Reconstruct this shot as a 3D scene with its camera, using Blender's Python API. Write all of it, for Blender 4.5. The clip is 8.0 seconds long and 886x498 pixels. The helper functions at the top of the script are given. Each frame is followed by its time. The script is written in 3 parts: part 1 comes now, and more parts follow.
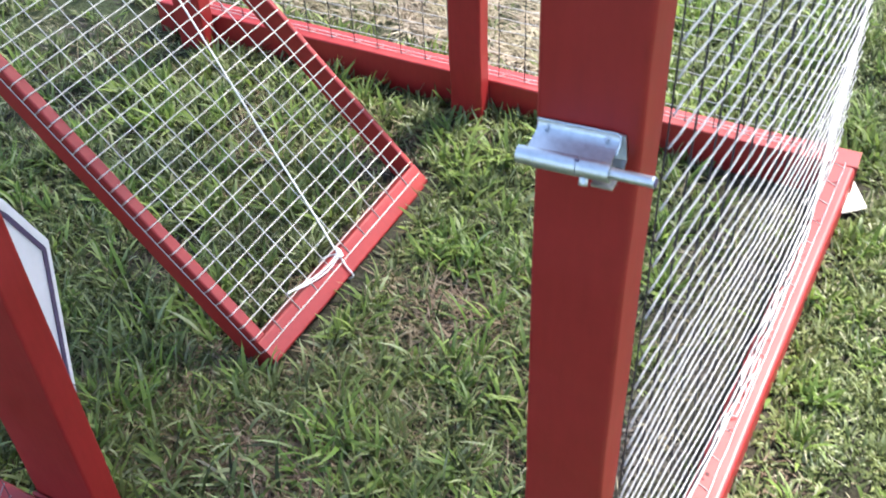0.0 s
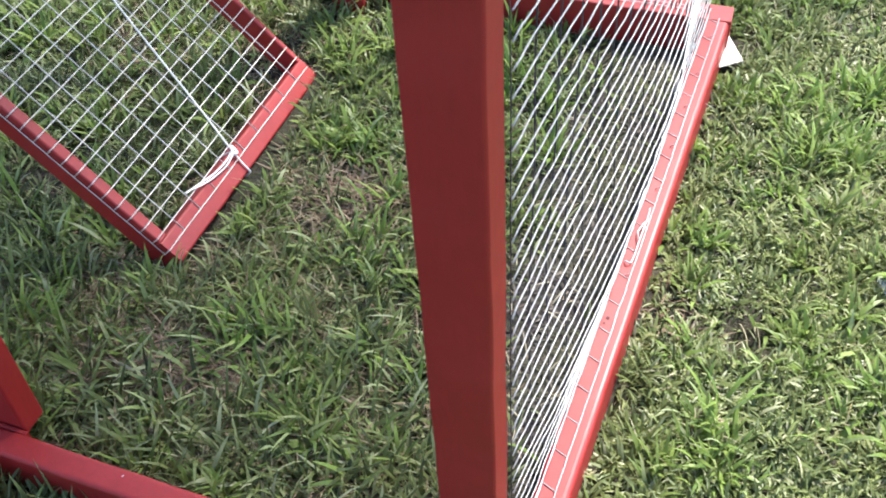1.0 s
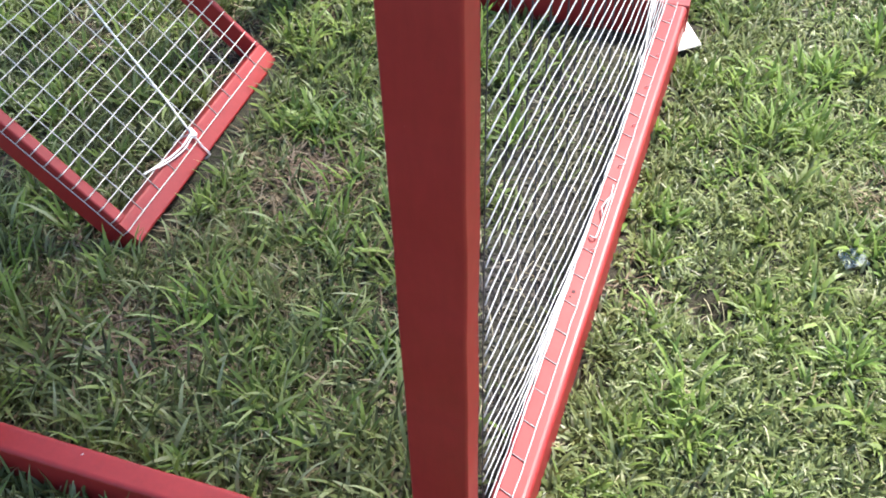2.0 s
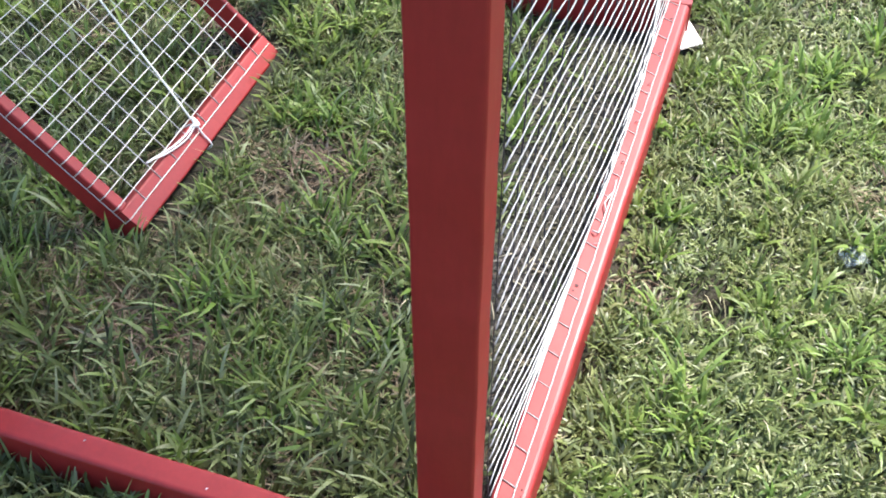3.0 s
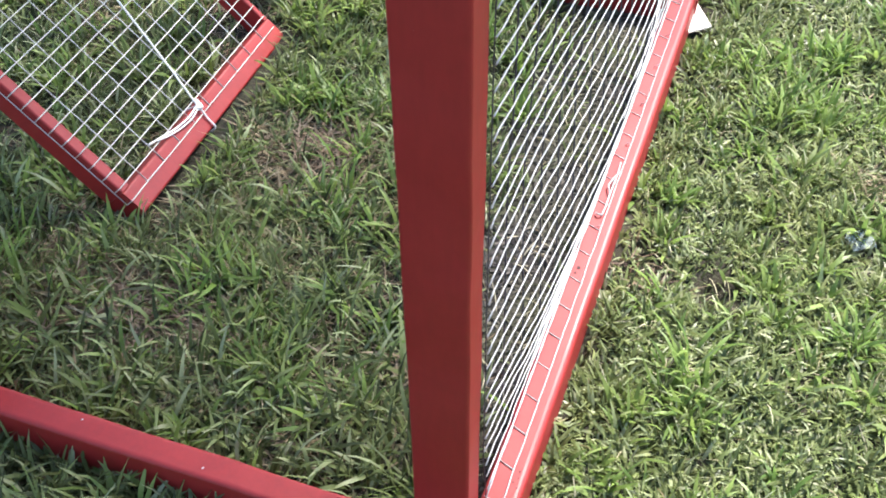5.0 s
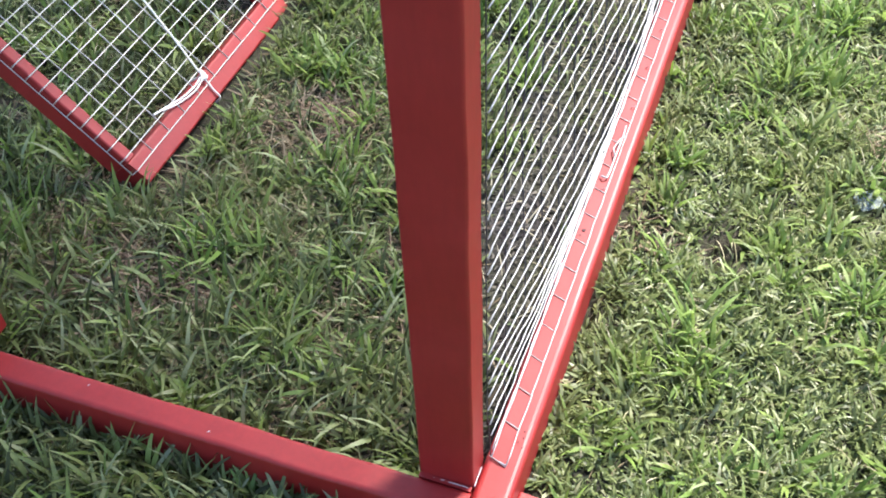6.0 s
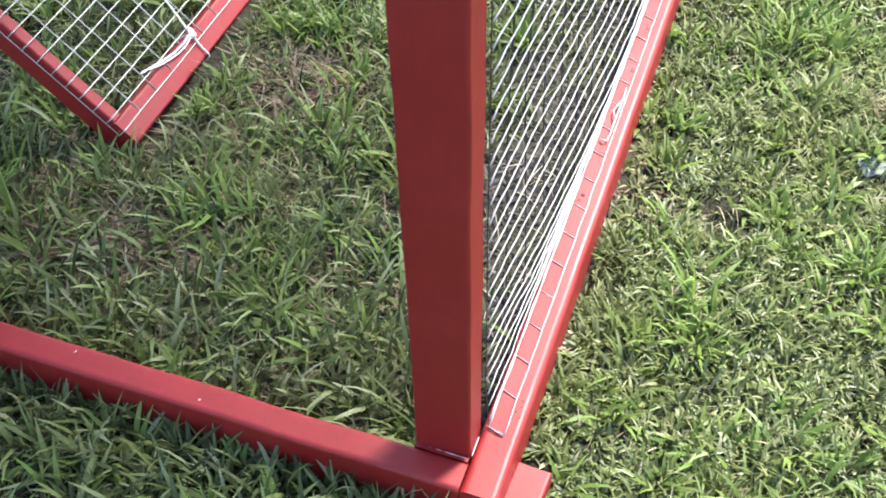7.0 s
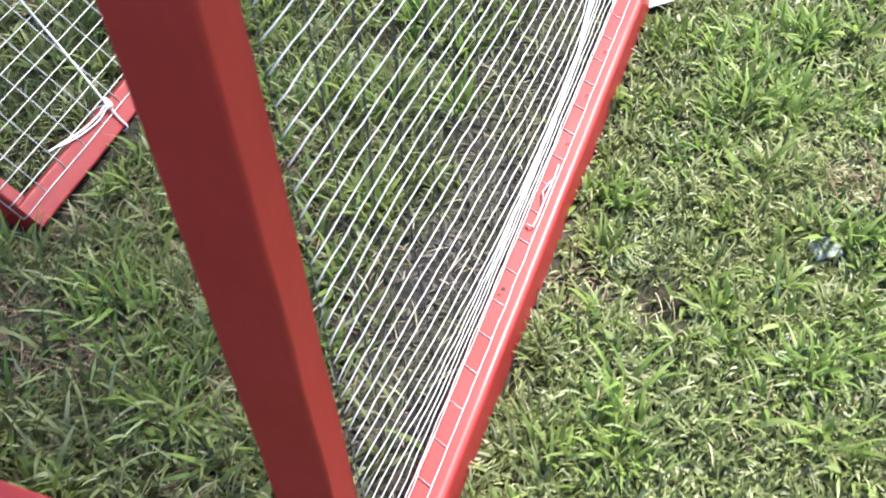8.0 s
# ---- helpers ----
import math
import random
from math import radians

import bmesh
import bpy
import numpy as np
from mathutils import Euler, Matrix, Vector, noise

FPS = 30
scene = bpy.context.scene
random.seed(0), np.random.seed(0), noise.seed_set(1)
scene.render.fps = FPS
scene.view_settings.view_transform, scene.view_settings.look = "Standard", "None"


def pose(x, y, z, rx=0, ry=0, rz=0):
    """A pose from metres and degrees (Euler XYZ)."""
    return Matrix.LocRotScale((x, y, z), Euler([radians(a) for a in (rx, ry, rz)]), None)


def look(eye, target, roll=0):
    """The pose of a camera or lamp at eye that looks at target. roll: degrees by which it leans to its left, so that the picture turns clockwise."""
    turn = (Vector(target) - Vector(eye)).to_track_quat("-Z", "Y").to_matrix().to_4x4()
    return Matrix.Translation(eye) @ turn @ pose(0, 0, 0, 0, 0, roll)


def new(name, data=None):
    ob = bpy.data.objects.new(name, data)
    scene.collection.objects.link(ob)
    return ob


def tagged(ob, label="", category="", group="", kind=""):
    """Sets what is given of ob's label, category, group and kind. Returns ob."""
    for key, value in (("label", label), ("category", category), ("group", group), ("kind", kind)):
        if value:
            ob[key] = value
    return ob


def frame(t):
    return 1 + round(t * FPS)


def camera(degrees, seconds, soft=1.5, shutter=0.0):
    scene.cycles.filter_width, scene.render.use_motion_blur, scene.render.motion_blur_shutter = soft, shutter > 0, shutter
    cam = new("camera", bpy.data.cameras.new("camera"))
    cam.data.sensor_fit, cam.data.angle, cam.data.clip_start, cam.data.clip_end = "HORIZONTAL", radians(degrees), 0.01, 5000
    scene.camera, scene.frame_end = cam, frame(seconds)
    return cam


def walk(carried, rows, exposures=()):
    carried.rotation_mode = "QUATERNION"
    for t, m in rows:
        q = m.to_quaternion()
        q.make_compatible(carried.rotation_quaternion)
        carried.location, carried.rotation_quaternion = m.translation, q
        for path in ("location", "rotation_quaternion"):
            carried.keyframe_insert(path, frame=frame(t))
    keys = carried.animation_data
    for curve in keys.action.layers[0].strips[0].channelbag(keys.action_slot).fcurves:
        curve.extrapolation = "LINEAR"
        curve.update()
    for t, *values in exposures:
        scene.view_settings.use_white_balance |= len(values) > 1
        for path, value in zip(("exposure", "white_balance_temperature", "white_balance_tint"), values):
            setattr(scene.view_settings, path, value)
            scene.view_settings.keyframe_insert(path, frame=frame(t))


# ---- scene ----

# ---------------------------------------------------------------- camera
cam = camera(42.7, 8.0, soft=1.8, shutter=0.22)
PATH = [
    (0, pose(0.1367, -0.5112, 1.3626, 45.208, 0, 29.600) @ pose(0, 0, 0, 0, 0, -2.656)),
    (0.5, pose(0.1754, -0.5534, 1.3592, 42.431, 0, 26.812) @ pose(0, 0, 0, 0, 0, -4.076)),
    (1, pose(0.1924, -0.5723, 1.3304, 41.429, 0, 23.676) @ pose(0, 0, 0, 0, 0, -4.018)),
    (1.5, pose(0.1939, -0.5944, 1.2971, 41.956, 0, 21.245) @ pose(0, 0, 0, 0, 0, -3.012)),
    (3, pose(0.1670, -0.6338, 1.2741, 42.386, 0, 18.901) @ pose(0, 0, 0, 0, 0, -0.090)),
    (3.5, pose(0.1715, -0.6294, 1.2719, 42.154, 0, 19.115) @ pose(0, 0, 0, 0, 0, 0.198)),
    (4, pose(0.1759, -0.6299, 1.2706, 42.091, 0, 19.336) @ pose(0, 0, 0, 0, 0, 0.069)),
    (4.5, pose(0.1801, -0.6263, 1.2649, 42.088, 0, 19.666) @ pose(0, 0, 0, 0, 0, -0.177)),
    (6, pose(0.2146, -0.6444, 1.2308, 41.456, 0, 21.673) @ pose(0, 0, 0, 0, 0, -2.640)),
    (6.5, pose(0.2057, -0.6371, 1.2260, 40.105, 0, 21.790) @ pose(0, 0, 0, 0, 0, -2.595)),
    (7, pose(0.1936, -0.6235, 1.2077, 39.460, 0, 20.750) @ pose(0, 0, 0, 0, 0, -1.668)),
    (7.5, pose(0.2235, -0.5760, 1.1848, 40.212, 0, 20.440) @ pose(0, 0, 0, 0, 0, -1.790)),
    (8, pose(0.2831, -0.4076, 1.2122, 38.825, 0, 23.725) @ pose(0, 0, 0, 0, 0, -4.453)),
]
walk(cam, PATH, exposures=[(0, 1.90), (1, 1.76), (4.5, 1.79), (6.5, 1.80), (7.2, 1.89), (8, 1.87)])

# ---------------------------------------------------------------- light
SUN_ELEVATION, SUN_AZIMUTH = radians(55), radians(24)   # azimuth from +y towards +x
world = bpy.data.worlds.new("daylight")
scene.world = world
world.use_nodes = True
wn = world.node_tree.nodes
sky = wn.new("ShaderNodeTexSky")
sky.sky_type, sky.sun_disc = "NISHITA", False
sky.sun_elevation, sky.sun_rotation = SUN_ELEVATION, SUN_AZIMUTH
sky.dust_density = 1.3
world.node_tree.links.new(sky.outputs[0], wn["Background"].inputs[0])
wn["Background"].inputs[1].default_value = 0.145
sun = new("sun", bpy.data.lights.new("sun", "SUN"))
sun.data.energy, sun.data.angle, sun.data.color = 4.9, radians(13.0), (1.0, 0.965, 0.915)
sun_from = Vector((math.sin(SUN_AZIMUTH) * math.cos(SUN_ELEVATION), math.cos(SUN_AZIMUTH) * math.cos(SUN_ELEVATION), math.sin(SUN_ELEVATION)))
sun.matrix_world = look(sun_from * 20, (0, 0, 0))


# ---------------------------------------------------------------- materials
def material(name):
    m = bpy.data.materials.new(name)
    m.use_nodes = True
    return m, m.node_tree.nodes, m.node_tree.links, m.node_tree.nodes["Principled BSDF"]


def noise_node(n, l, scale, detail=4.0, stretch=None, rough=0.55):
    tc = n.new("ShaderNodeTexCoord")
    tex = n.new("ShaderNodeTexNoise")
    tex.inputs["Scale"].default_value, tex.inputs["Detail"].default_value, tex.inputs["Roughness"].default_value = scale, detail, rough
    if stretch:
        mp = n.new("ShaderNodeMapping")
        mp.inputs["Scale"].default_value = stretch
        l.new(tc.outputs["Object"], mp.inputs["Vector"])
        l.new(mp.outputs[0], tex.inputs["Vector"])
    else:
        l.new(tc.outputs["Object"], tex.inputs["Vector"])
    return tex


def ramp(n, l, source, stops):
    r = n.new("ShaderNodeValToRGB")
    r.color_ramp.elements[0].position, r.color_ramp.elements[0].color = stops[0][0], (*stops[0][1], 1)
    r.color_ramp.elements[1].position, r.color_ramp.elements[1].color = stops[-1][0], (*stops[-1][1], 1)
    for p, c in stops[1:-1]:
        r.color_ramp.elements.new(p).color = (*c, 1)
    l.new(source, r.inputs[0])
    return r.outputs[0]


def mix(n, l, fac, a, b, mode="MIX"):
    x = n.new("ShaderNodeMix")
    x.data_type, x.blend_type = "RGBA", mode
    for socket, value in ((x.inputs[0], fac), (x.inputs[6], a), (x.inputs[7], b)):
        if isinstance(value, (int, float)):
            socket.default_value = value
        elif isinstance(value, tuple):
            socket.default_value = (*value, 1)
        else:
            l.new(value, socket)
    return x.outputs[2]


def bump(n, l, bsdf, height, strength, distance):
    b = n.new("ShaderNodeBump")
    b.inputs["Strength"].default_value, b.inputs["Distance"].default_value = strength, distance
    l.new(height, b.inputs["Height"])
    l.new(b.outputs[0], bsdf.inputs["Normal"])


def paint_material():
    m, n, l, p = material("red_paint")
    blotch = noise_node(n, l, 7.0, 3.0)
    grain = noise_node(n, l, 45.0, 5.0)
    brush = noise_node(n, l, 150.0, 4.0, (1.0, 1.0, 0.16))
    fine = noise_node(n, l, 330.0, 3.0)
    tone = ramp(n, l, blotch.outputs[0], [(0.3, (0.222, 0.0092, 0.0088)), (0.7, (0.262, 0.0124, 0.0124))])
    tone = mix(n, l, 0.22, tone, ramp(n, l, grain.outputs[0], [(0.3, (0.17, 0.007, 0.006)), (0.7, (0.31, 0.018, 0.018))]))
    tone = mix(n, l, 0.12, tone, ramp(n, l, brush.outputs[0], [(0.35, (0.13, 0.006, 0.006)), (0.65, (0.32, 0.020, 0.019))]))
    fleck = ramp(n, l, fine.outputs[0], [(0.79, (0, 0, 0)), (0.82, (1, 1, 1))])
    l.new(mix(n, l, fleck, tone, (0.46, 0.20, 0.18)), p.inputs["Base Color"])
    l.new(ramp(n, l, blotch.outputs[0], [(0.3, (0.44, 0.44, 0.44)), (0.7, (0.56, 0.56, 0.56))]), p.inputs["Roughness"])
    p.inputs["Specular IOR Level"].default_value = 0.50
    bump(n, l, p, mix(n, l, 0.35, grain.outputs[0], brush.outputs[0]), 0.22, 0.0010)
    return m


def galvanised_material(name, tone=(0.62, 0.64, 0.66), rough=0.38, metal=1.0):
    m, n, l, p = material(name)
    spangle = noise_node(n, l, 260.0, 3.0)
    wide = noise_node(n, l, 40.0, 2.0)
    low = tuple(c * 0.78 for c in tone)
    c = ramp(n, l, spangle.outputs[0], [(0.3, low), (0.7, tone)])
    c = mix(n, l, 0.3, c, ramp(n, l, wide.outputs[0], [(0.35, low), (0.65, tone)]))
    l.new(c, p.inputs["Base Color"])
    p.inputs["Metallic"].default_value, p.inputs["Roughness"].default_value = metal, rough
    bump(n, l, p, spangle.outputs[0], 0.15, 0.0004)
    return m


def blade_material(name, stops, gloss=0.42, glow=0.35):
    m, n, l, p = material(name)
    geo = n.new("ShaderNodeNewGeometry")
    c = ramp(n, l, geo.outputs["Random Per Island"], stops)
    patch = noise_node(n, l, 5.0, 3.0)
    c = mix(n, l, ramp(n, l, patch.outputs[0], [(0.42, (0, 0, 0)), (0.72, (0.5, 0.5, 0.5))]), c, (0.200, 0.218, 0.074))
    vein = noise_node(n, l, 240.0, 2.0)
    c = mix(n, l, 0.35, c, mix(n, l, vein.outputs[0], (0.25, 0.25, 0.25), (1, 1, 1)), "MULTIPLY")
    l.new(c, p.inputs["Base Color"])
    p.inputs["Roughness"].default_value = gloss
    p.inputs["Specular IOR Level"].default_value = 0.38
    tr = n.new("ShaderNodeBsdfTranslucent")
    l.new(c, tr.inputs["Color"])
    ms = n.new("ShaderNodeMixShader")
    ms.inputs[0].default_value = glow
    l.new(p.outputs[0], ms.inputs[1])
    l.new(tr.outputs[0], ms.inputs[2])
    l.new(ms.outputs[0], n["Material Output"].inputs["Surface"])
    return m


def ground_material():
    m, n, l, p = material("turf_soil")
    big, small = noise_node(n, l, 2.5, 4.0), noise_node(n, l, 70.0, 6.0, rough=0.7)
    c = ramp(n, l, small.outputs[0], [(0.3, (0.010, 0.009, 0.006)), (0.55, (0.024, 0.021, 0.013)), (0.8, (0.050, 0.040, 0.026))])
    c = mix(n, l, ramp(n, l, big.outputs[0], [(0.4, (0, 0, 0)), (0.7, (0.6, 0.6, 0.6))]), c, (0.046, 0.031, 0.017))
    thatch = noise_node(n, l, 160.0, 4.0)
    c = mix(n, l, ramp(n, l, thatch.outputs[0], [(0.48, (0, 0, 0)), (0.66, (0.75, 0.75, 0.75))]), c, (0.050, 0.058, 0.022))
    # away from the run the sheet itself is short turf
    tc, far = n.new("ShaderNodeTexCoord"), n.new("ShaderNodeVectorMath")
    far.operation = "LENGTH"
    l.new(tc.outputs["Object"], far.inputs[0])
    turf = ramp(n, l, small.outputs[0], [(0.3, (0.010, 0.016, 0.005)), (0.5, (0.036, 0.050, 0.015)), (0.75, (0.080, 0.100, 0.034))])
    turf = mix(n, l, ramp(n, l, big.outputs[0], [(0.4, (0, 0, 0)), (0.7, (0.5, 0.5, 0.5))]), turf, (0.045, 0.050, 0.018))
    reach = n.new("ShaderNodeMapRange")
    reach.inputs[1].default_value, reach.inputs[2].default_value = 1.30, 1.85
    l.new(far.outputs["Value"], reach.inputs[0])
    c = mix(n, l, reach.outputs[0], c, turf)
    l.new(c, p.inputs["Base Color"])
    p.inputs["Roughness"].default_value = 0.95
    bump(n, l, p, small.outputs[0], 0.9, 0.012)
    return m


def plain_material(name, tone, rough, scale=30.0, vary=0.12, relief=0.1):
    m, n, l, p = material(name)
    a, b = noise_node(n, l, scale, 4.0), noise_node(n, l, scale * 9, 3.0)
    c = ramp(n, l, a.outputs[0], [(0.3, tuple(v * (1 - vary) for v in tone)), (0.7, tone)])
    c = mix(n, l, 0.25, c, ramp(n, l, b.outputs[0], [(0.3, tuple(v * (1 - 2 * vary) for v in tone)), (0.7, tone)]))
    l.new(c, p.inputs["Base Color"])
    p.inputs["Roughness"].default_value = rough
    bump(n, l, p, b.outputs[0], relief, 0.001)
    return m


RED = paint_material()
WIRE = galvanised_material("galvanised_wire", (0.39, 0.395, 0.395), 0.5, 0.40)
# upright wires, much darker than the level ones
DULL_WIRE = galvanised_material("dark_wire", (0.080, 0.075, 0.090), 0.6, 0.5)
ZINC = galvanised_material("zinc_plate", (0.66, 0.70, 0.74), 0.44)
PANEL_WIRE = galvanised_material("bright_wire", (0.56, 0.54, 0.49), 0.5, 0.30)
WALL_WIRE = galvanised_material("wall_wire", (0.42, 0.415, 0.41), 0.45, 0.35)
CROSS_WIRE = galvanised_material("grey_wire", (0.50, 0.49, 0.47), 0.5, 0.30)
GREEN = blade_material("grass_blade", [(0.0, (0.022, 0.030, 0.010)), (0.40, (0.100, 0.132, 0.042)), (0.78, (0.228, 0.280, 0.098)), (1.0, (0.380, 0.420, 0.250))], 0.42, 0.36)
# paler copy of the grass colour: sunlight put into the blades outside the run
PALE = blade_material("sunlit_grass_blade", [(0.0, (0.066, 0.090, 0.030)), (0.4, (0.190, 0.236, 0.086)), (0.8, (0.334, 0.374, 0.152)), (1.0, (0.500, 0.495, 0.330))], 0.40, 0.38)
BRIGHT = blade_material("tall_grass_blade", [(0.0, (0.100, 0.175, 0.040)), (0.5, (0.188, 0.290, 0.060)), (0.85, (0.280, 0.380, 0.090)), (1.0, (0.350, 0.415, 0.220))], 0.46, 0.42)
DRY = blade_material("dry_blade", [(0.0, (0.22, 0.16, 0.09)), (0.5, (0.38, 0.32, 0.20)), (1.0, (0.55, 0.50, 0.36))], 0.6, 0.2)
WITHERED = blade_material("withered_blade", [(0.0, (0.11, 0.068, 0.045)), (0.6, (0.25, 0.17, 0.115)), (1.0, (0.40, 0.31, 0.22))], 0.7, 0.15)
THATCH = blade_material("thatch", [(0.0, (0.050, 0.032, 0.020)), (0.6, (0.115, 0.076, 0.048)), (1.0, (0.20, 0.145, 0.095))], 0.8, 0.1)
STRAW = blade_material("straw", [(0.0, (0.20, 0.145, 0.100)), (0.5, (0.31, 0.245, 0.185)), (1.0, (0.42, 0.35, 0.28))], 0.7, 0.12)
# dark litter colour that stands in for shade on the ground
SHADE_LITTER = blade_material("shade_litter", [(0.0, (0.026, 0.021, 0.019)), (0.6, (0.060, 0.050, 0.044)), (1.0, (0.15, 0.13, 0.11))], 0.8, 0.1)
SOIL = ground_material()
TICK_DARK = galvanised_material("tick_dark", (0.20, 0.19, 0.20), 0.5, 0.8)
BARK = plain_material("grey_bark", (0.17, 0.14, 0.11), 0.9, 14.0, 0.3, 0.8)
CORD = plain_material("white_cord", (0.80, 0.78, 0.74), 0.8, 300.0, 0.15, 0.6)
BOARD = plain_material("white_board", (0.80, 0.77, 0.78), 0.45, 12.0, 0.08)
CREAM = plain_material("cream_board", (0.78, 0.70, 0.62), 0.6, 25.0, 0.10)
PLASTIC = plain_material("clear_plastic", (0.30, 0.34, 0.32), 0.85, 60.0, 0.25, 0.2)
PLASTIC.node_tree.nodes["Principled BSDF"].inputs["Alpha"].default_value = 0.40
HOLE_DARK = plain_material("dark_hole", (0.060, 0.008, 0.010), 0.8, 80.0, 0.3)
TRIM = plain_material("violet_grey_edging", (0.10, 0.07, 0.13), 0.5, 30.0, 0.2)


# ---------------------------------------------------------------- mesh helpers
def part(name, bm, mat, parent=None, label=""):
    me = bpy.data.meshes.new(name)
    bm.to_mesh(me)
    bm.free()
    me.materials.append(mat)
    ob = new(name, me)
    if parent:
        ob.parent = parent
    if label:
        ob["label"] = label
    return ob


def smooth(ob):
    for f in ob.data.polygons:
        f.use_smooth = True
    return ob


def empty(name, place=(0, 0, 0)):
    ob = new(name)
    ob.location = place
    ob.empty_display_size = 0.05
    return ob


def timber(lo, hi, m=None, worn=0.0036, bow=0.0012, seed=0):
    """A sawn length of timber from corner lo to corner hi: rounded arrises and a slight unevenness along its length."""
    lo, hi = Vector(lo), Vector(hi)
    size = hi - lo
    bm = bmesh.new()
    bmesh.ops.create_cube(bm, size=1)
    for v in bm.verts:
        v.co = Vector((lo[i] + (v.co[i] + 0.5) * size[i] for i in range(3)))
    axis = max(range(3), key=lambda i: size[i])
    along = [e for e in bm.edges if abs((e.verts[0].co - e.verts[1].co)[axis]) > 0.9 * size[axis]]
    bmesh.ops.subdivide_edges(bm, edges=along, cuts=max(2, int(size[axis] / 0.06)), use_grid_fill=True)
    sharp = [e for e in bm.edges if len(e.link_faces) == 2 and e.calc_face_angle(0) > 0.5 and abs((e.verts[0].co - e.verts[1].co).normalized()[axis]) > 0.9]
    bmesh.ops.bevel(bm, geom=sharp, offset=worn, segments=4, profile=0.5, affect="EDGES")
    for v in bm.verts:
        s = v.co[axis] * 9 + seed * 7.3
        for i in range(3):
            if i != axis:
                v.co[i] += bow * noise.noise((s, i * 5.0, seed)) + 0.0005 * noise.noise((v.co.x * 60, v.co.y * 60, v.co.z * 60 + seed))
    if m:
        bmesh.ops.transform(bm, matrix=m, verts=bm.verts)
    return bm


def tube(points, radius, sides=6):
    """A round rod swept along a line of points."""
    bm = bmesh.new()
    rings, pts = [], [Vector(p) for p in points]
    for i, p in enumerate(pts):
        d = (pts[min(i + 1, len(pts) - 1)] - pts[max(i - 1, 0)]).normalized()
        a = d.orthogonal().normalized() if not rings else (rings[-1][1] - d * d.dot(rings[-1][1])).normalized()
        b = d.cross(a)
        rings.append(([bm.verts.new(p + radius * (math.cos(t) * a + math.sin(t) * b)) for t in (2 * math.pi * k / sides for k in range(sides))], a))
    for (r0, _), (r1, _) in zip(rings, rings[1:]):
        for k in range(sides):
            bm.faces.new((r0[k], r0[(k + 1) % sides], r1[(k + 1) % sides], r1[k])).smooth = True
    bm.faces.new(rings[0][0][::-1])
    bm.faces.new(rings[-1][0])
    return bm


def wobbly(a, b, steps, amount, seed):
    a, b = Vector(a), Vector(b)
    pts = []
    for i in range(steps + 1):
        p = a.lerp(b, i / steps)
        pts.append(p + amount * Vector((noise.noise((seed * 3.1, i * 0.45, 0)), noise.noise((seed * 3.1, i * 0.45, 9)), noise.noise((seed * 3.1, i * 0.45, 18)))))
    return pts


def place(ob, m):
    ob.matrix_basis = m
    return ob


# ---------------------------------------------------------------- ground
GROUND, TOP = 0.020, 0.090          # soil level, top of the bottom rails
CELL = 0.0254                       # wire spacing


def ground_height(x, y):
    fade = max(0.0, 1 - max(abs(x), abs(y - 0.6)) / 4)
    hollow = 0.030 * math.exp(-((x - 0.19) ** 2 + (y - 0.465) ** 2) / 0.0007) + 0.012 * math.exp(-((x - 0.085) ** 2 + (y - 0.465) ** 2) / 0.0012)
    return GROUND - 0.004 - hollow + fade * (0.008 * noise.noise((x * 3, y * 3, 0)) + 0.004 * noise.noise((x * 13, y * 13, 3)))


def ground_sheet():
    bm = bmesh.new()
    line = [-60, -20, -8, -4, -2.6] + [-2.2 + 0.02 * i for i in range(192)] + [2.2, 4, 8, 20, 60]
    rows = [[bm.verts.new((x, y + 0.6, ground_height(x, y + 0.6))) for x in line] for y in line]
    for r0, r1 in zip(rows, rows[1:]):
        for i in range(len(line) - 1):
            bm.faces.new((r0[i], r0[i + 1], r1[i + 1], r1[i])).smooth = True
    return part("ground", bm, SOIL)


tagged(ground_sheet(), "uneven dark soil and short turf of a garden lawn", "ground", kind="structure")

# ---------------------------------------------------------------- chicken run
run = tagged(empty("chicken_run", (0, 0, GROUND)), "red painted timber chicken run frame with welded wire sides", "chicken run")


def run_part(name, bm, mat=RED, parent=None, label=""):
    bmesh.ops.translate(bm, verts=bm.verts, vec=(0, 0, -GROUND))
    return part(name, bm, mat, parent or run, label)


NEAR_FRONT, NEAR_BACK = -0.079, -0.042
SIDE_IN, SIDE_OUT = -0.003, 0.041
FAR_LEAN = pose(0.041, 1.125, 0, 0, 0, 3.6)      # the far rail runs a little out of square

run_part("bottom_rail", timber((-1.36, NEAR_FRONT, GROUND - 0.01), (SIDE_IN - 0.0006, NEAR_BACK, TOP), worn=0.0060, seed=1))
run_part("bottom_rail", timber((SIDE_IN, NEAR_FRONT + 0.0005, GROUND - 0.01), (SIDE_OUT + 0.001, 1.075, TOP + 0.0008), worn=0.0085, seed=2))
run_part("bottom_rail", timber((-1.42, -0.046, GROUND - 0.01), (0, 0, TOP), FAR_LEAN, seed=3))
run_part("post", timber((-0.069, NEAR_BACK + 0.0075, GROUND - 0.01), (-0.0045, 0.0055, 1.30), seed=4))
run_part("post", timber((-0.776, NEAR_BACK + 0.0075, TOP - 0.014), (-0.658, 0.004, 1.30), seed=5))
run_part("post", timber((-0.735, -0.086, GROUND - 0.01), (-0.672, -0.048, 1.30), FAR_LEAN, seed=6))
run_part("post", timber((-1.345, -0.086, GROUND - 0.01), (-1.28, -0.048, 1.30), FAR_LEAN, seed=7))
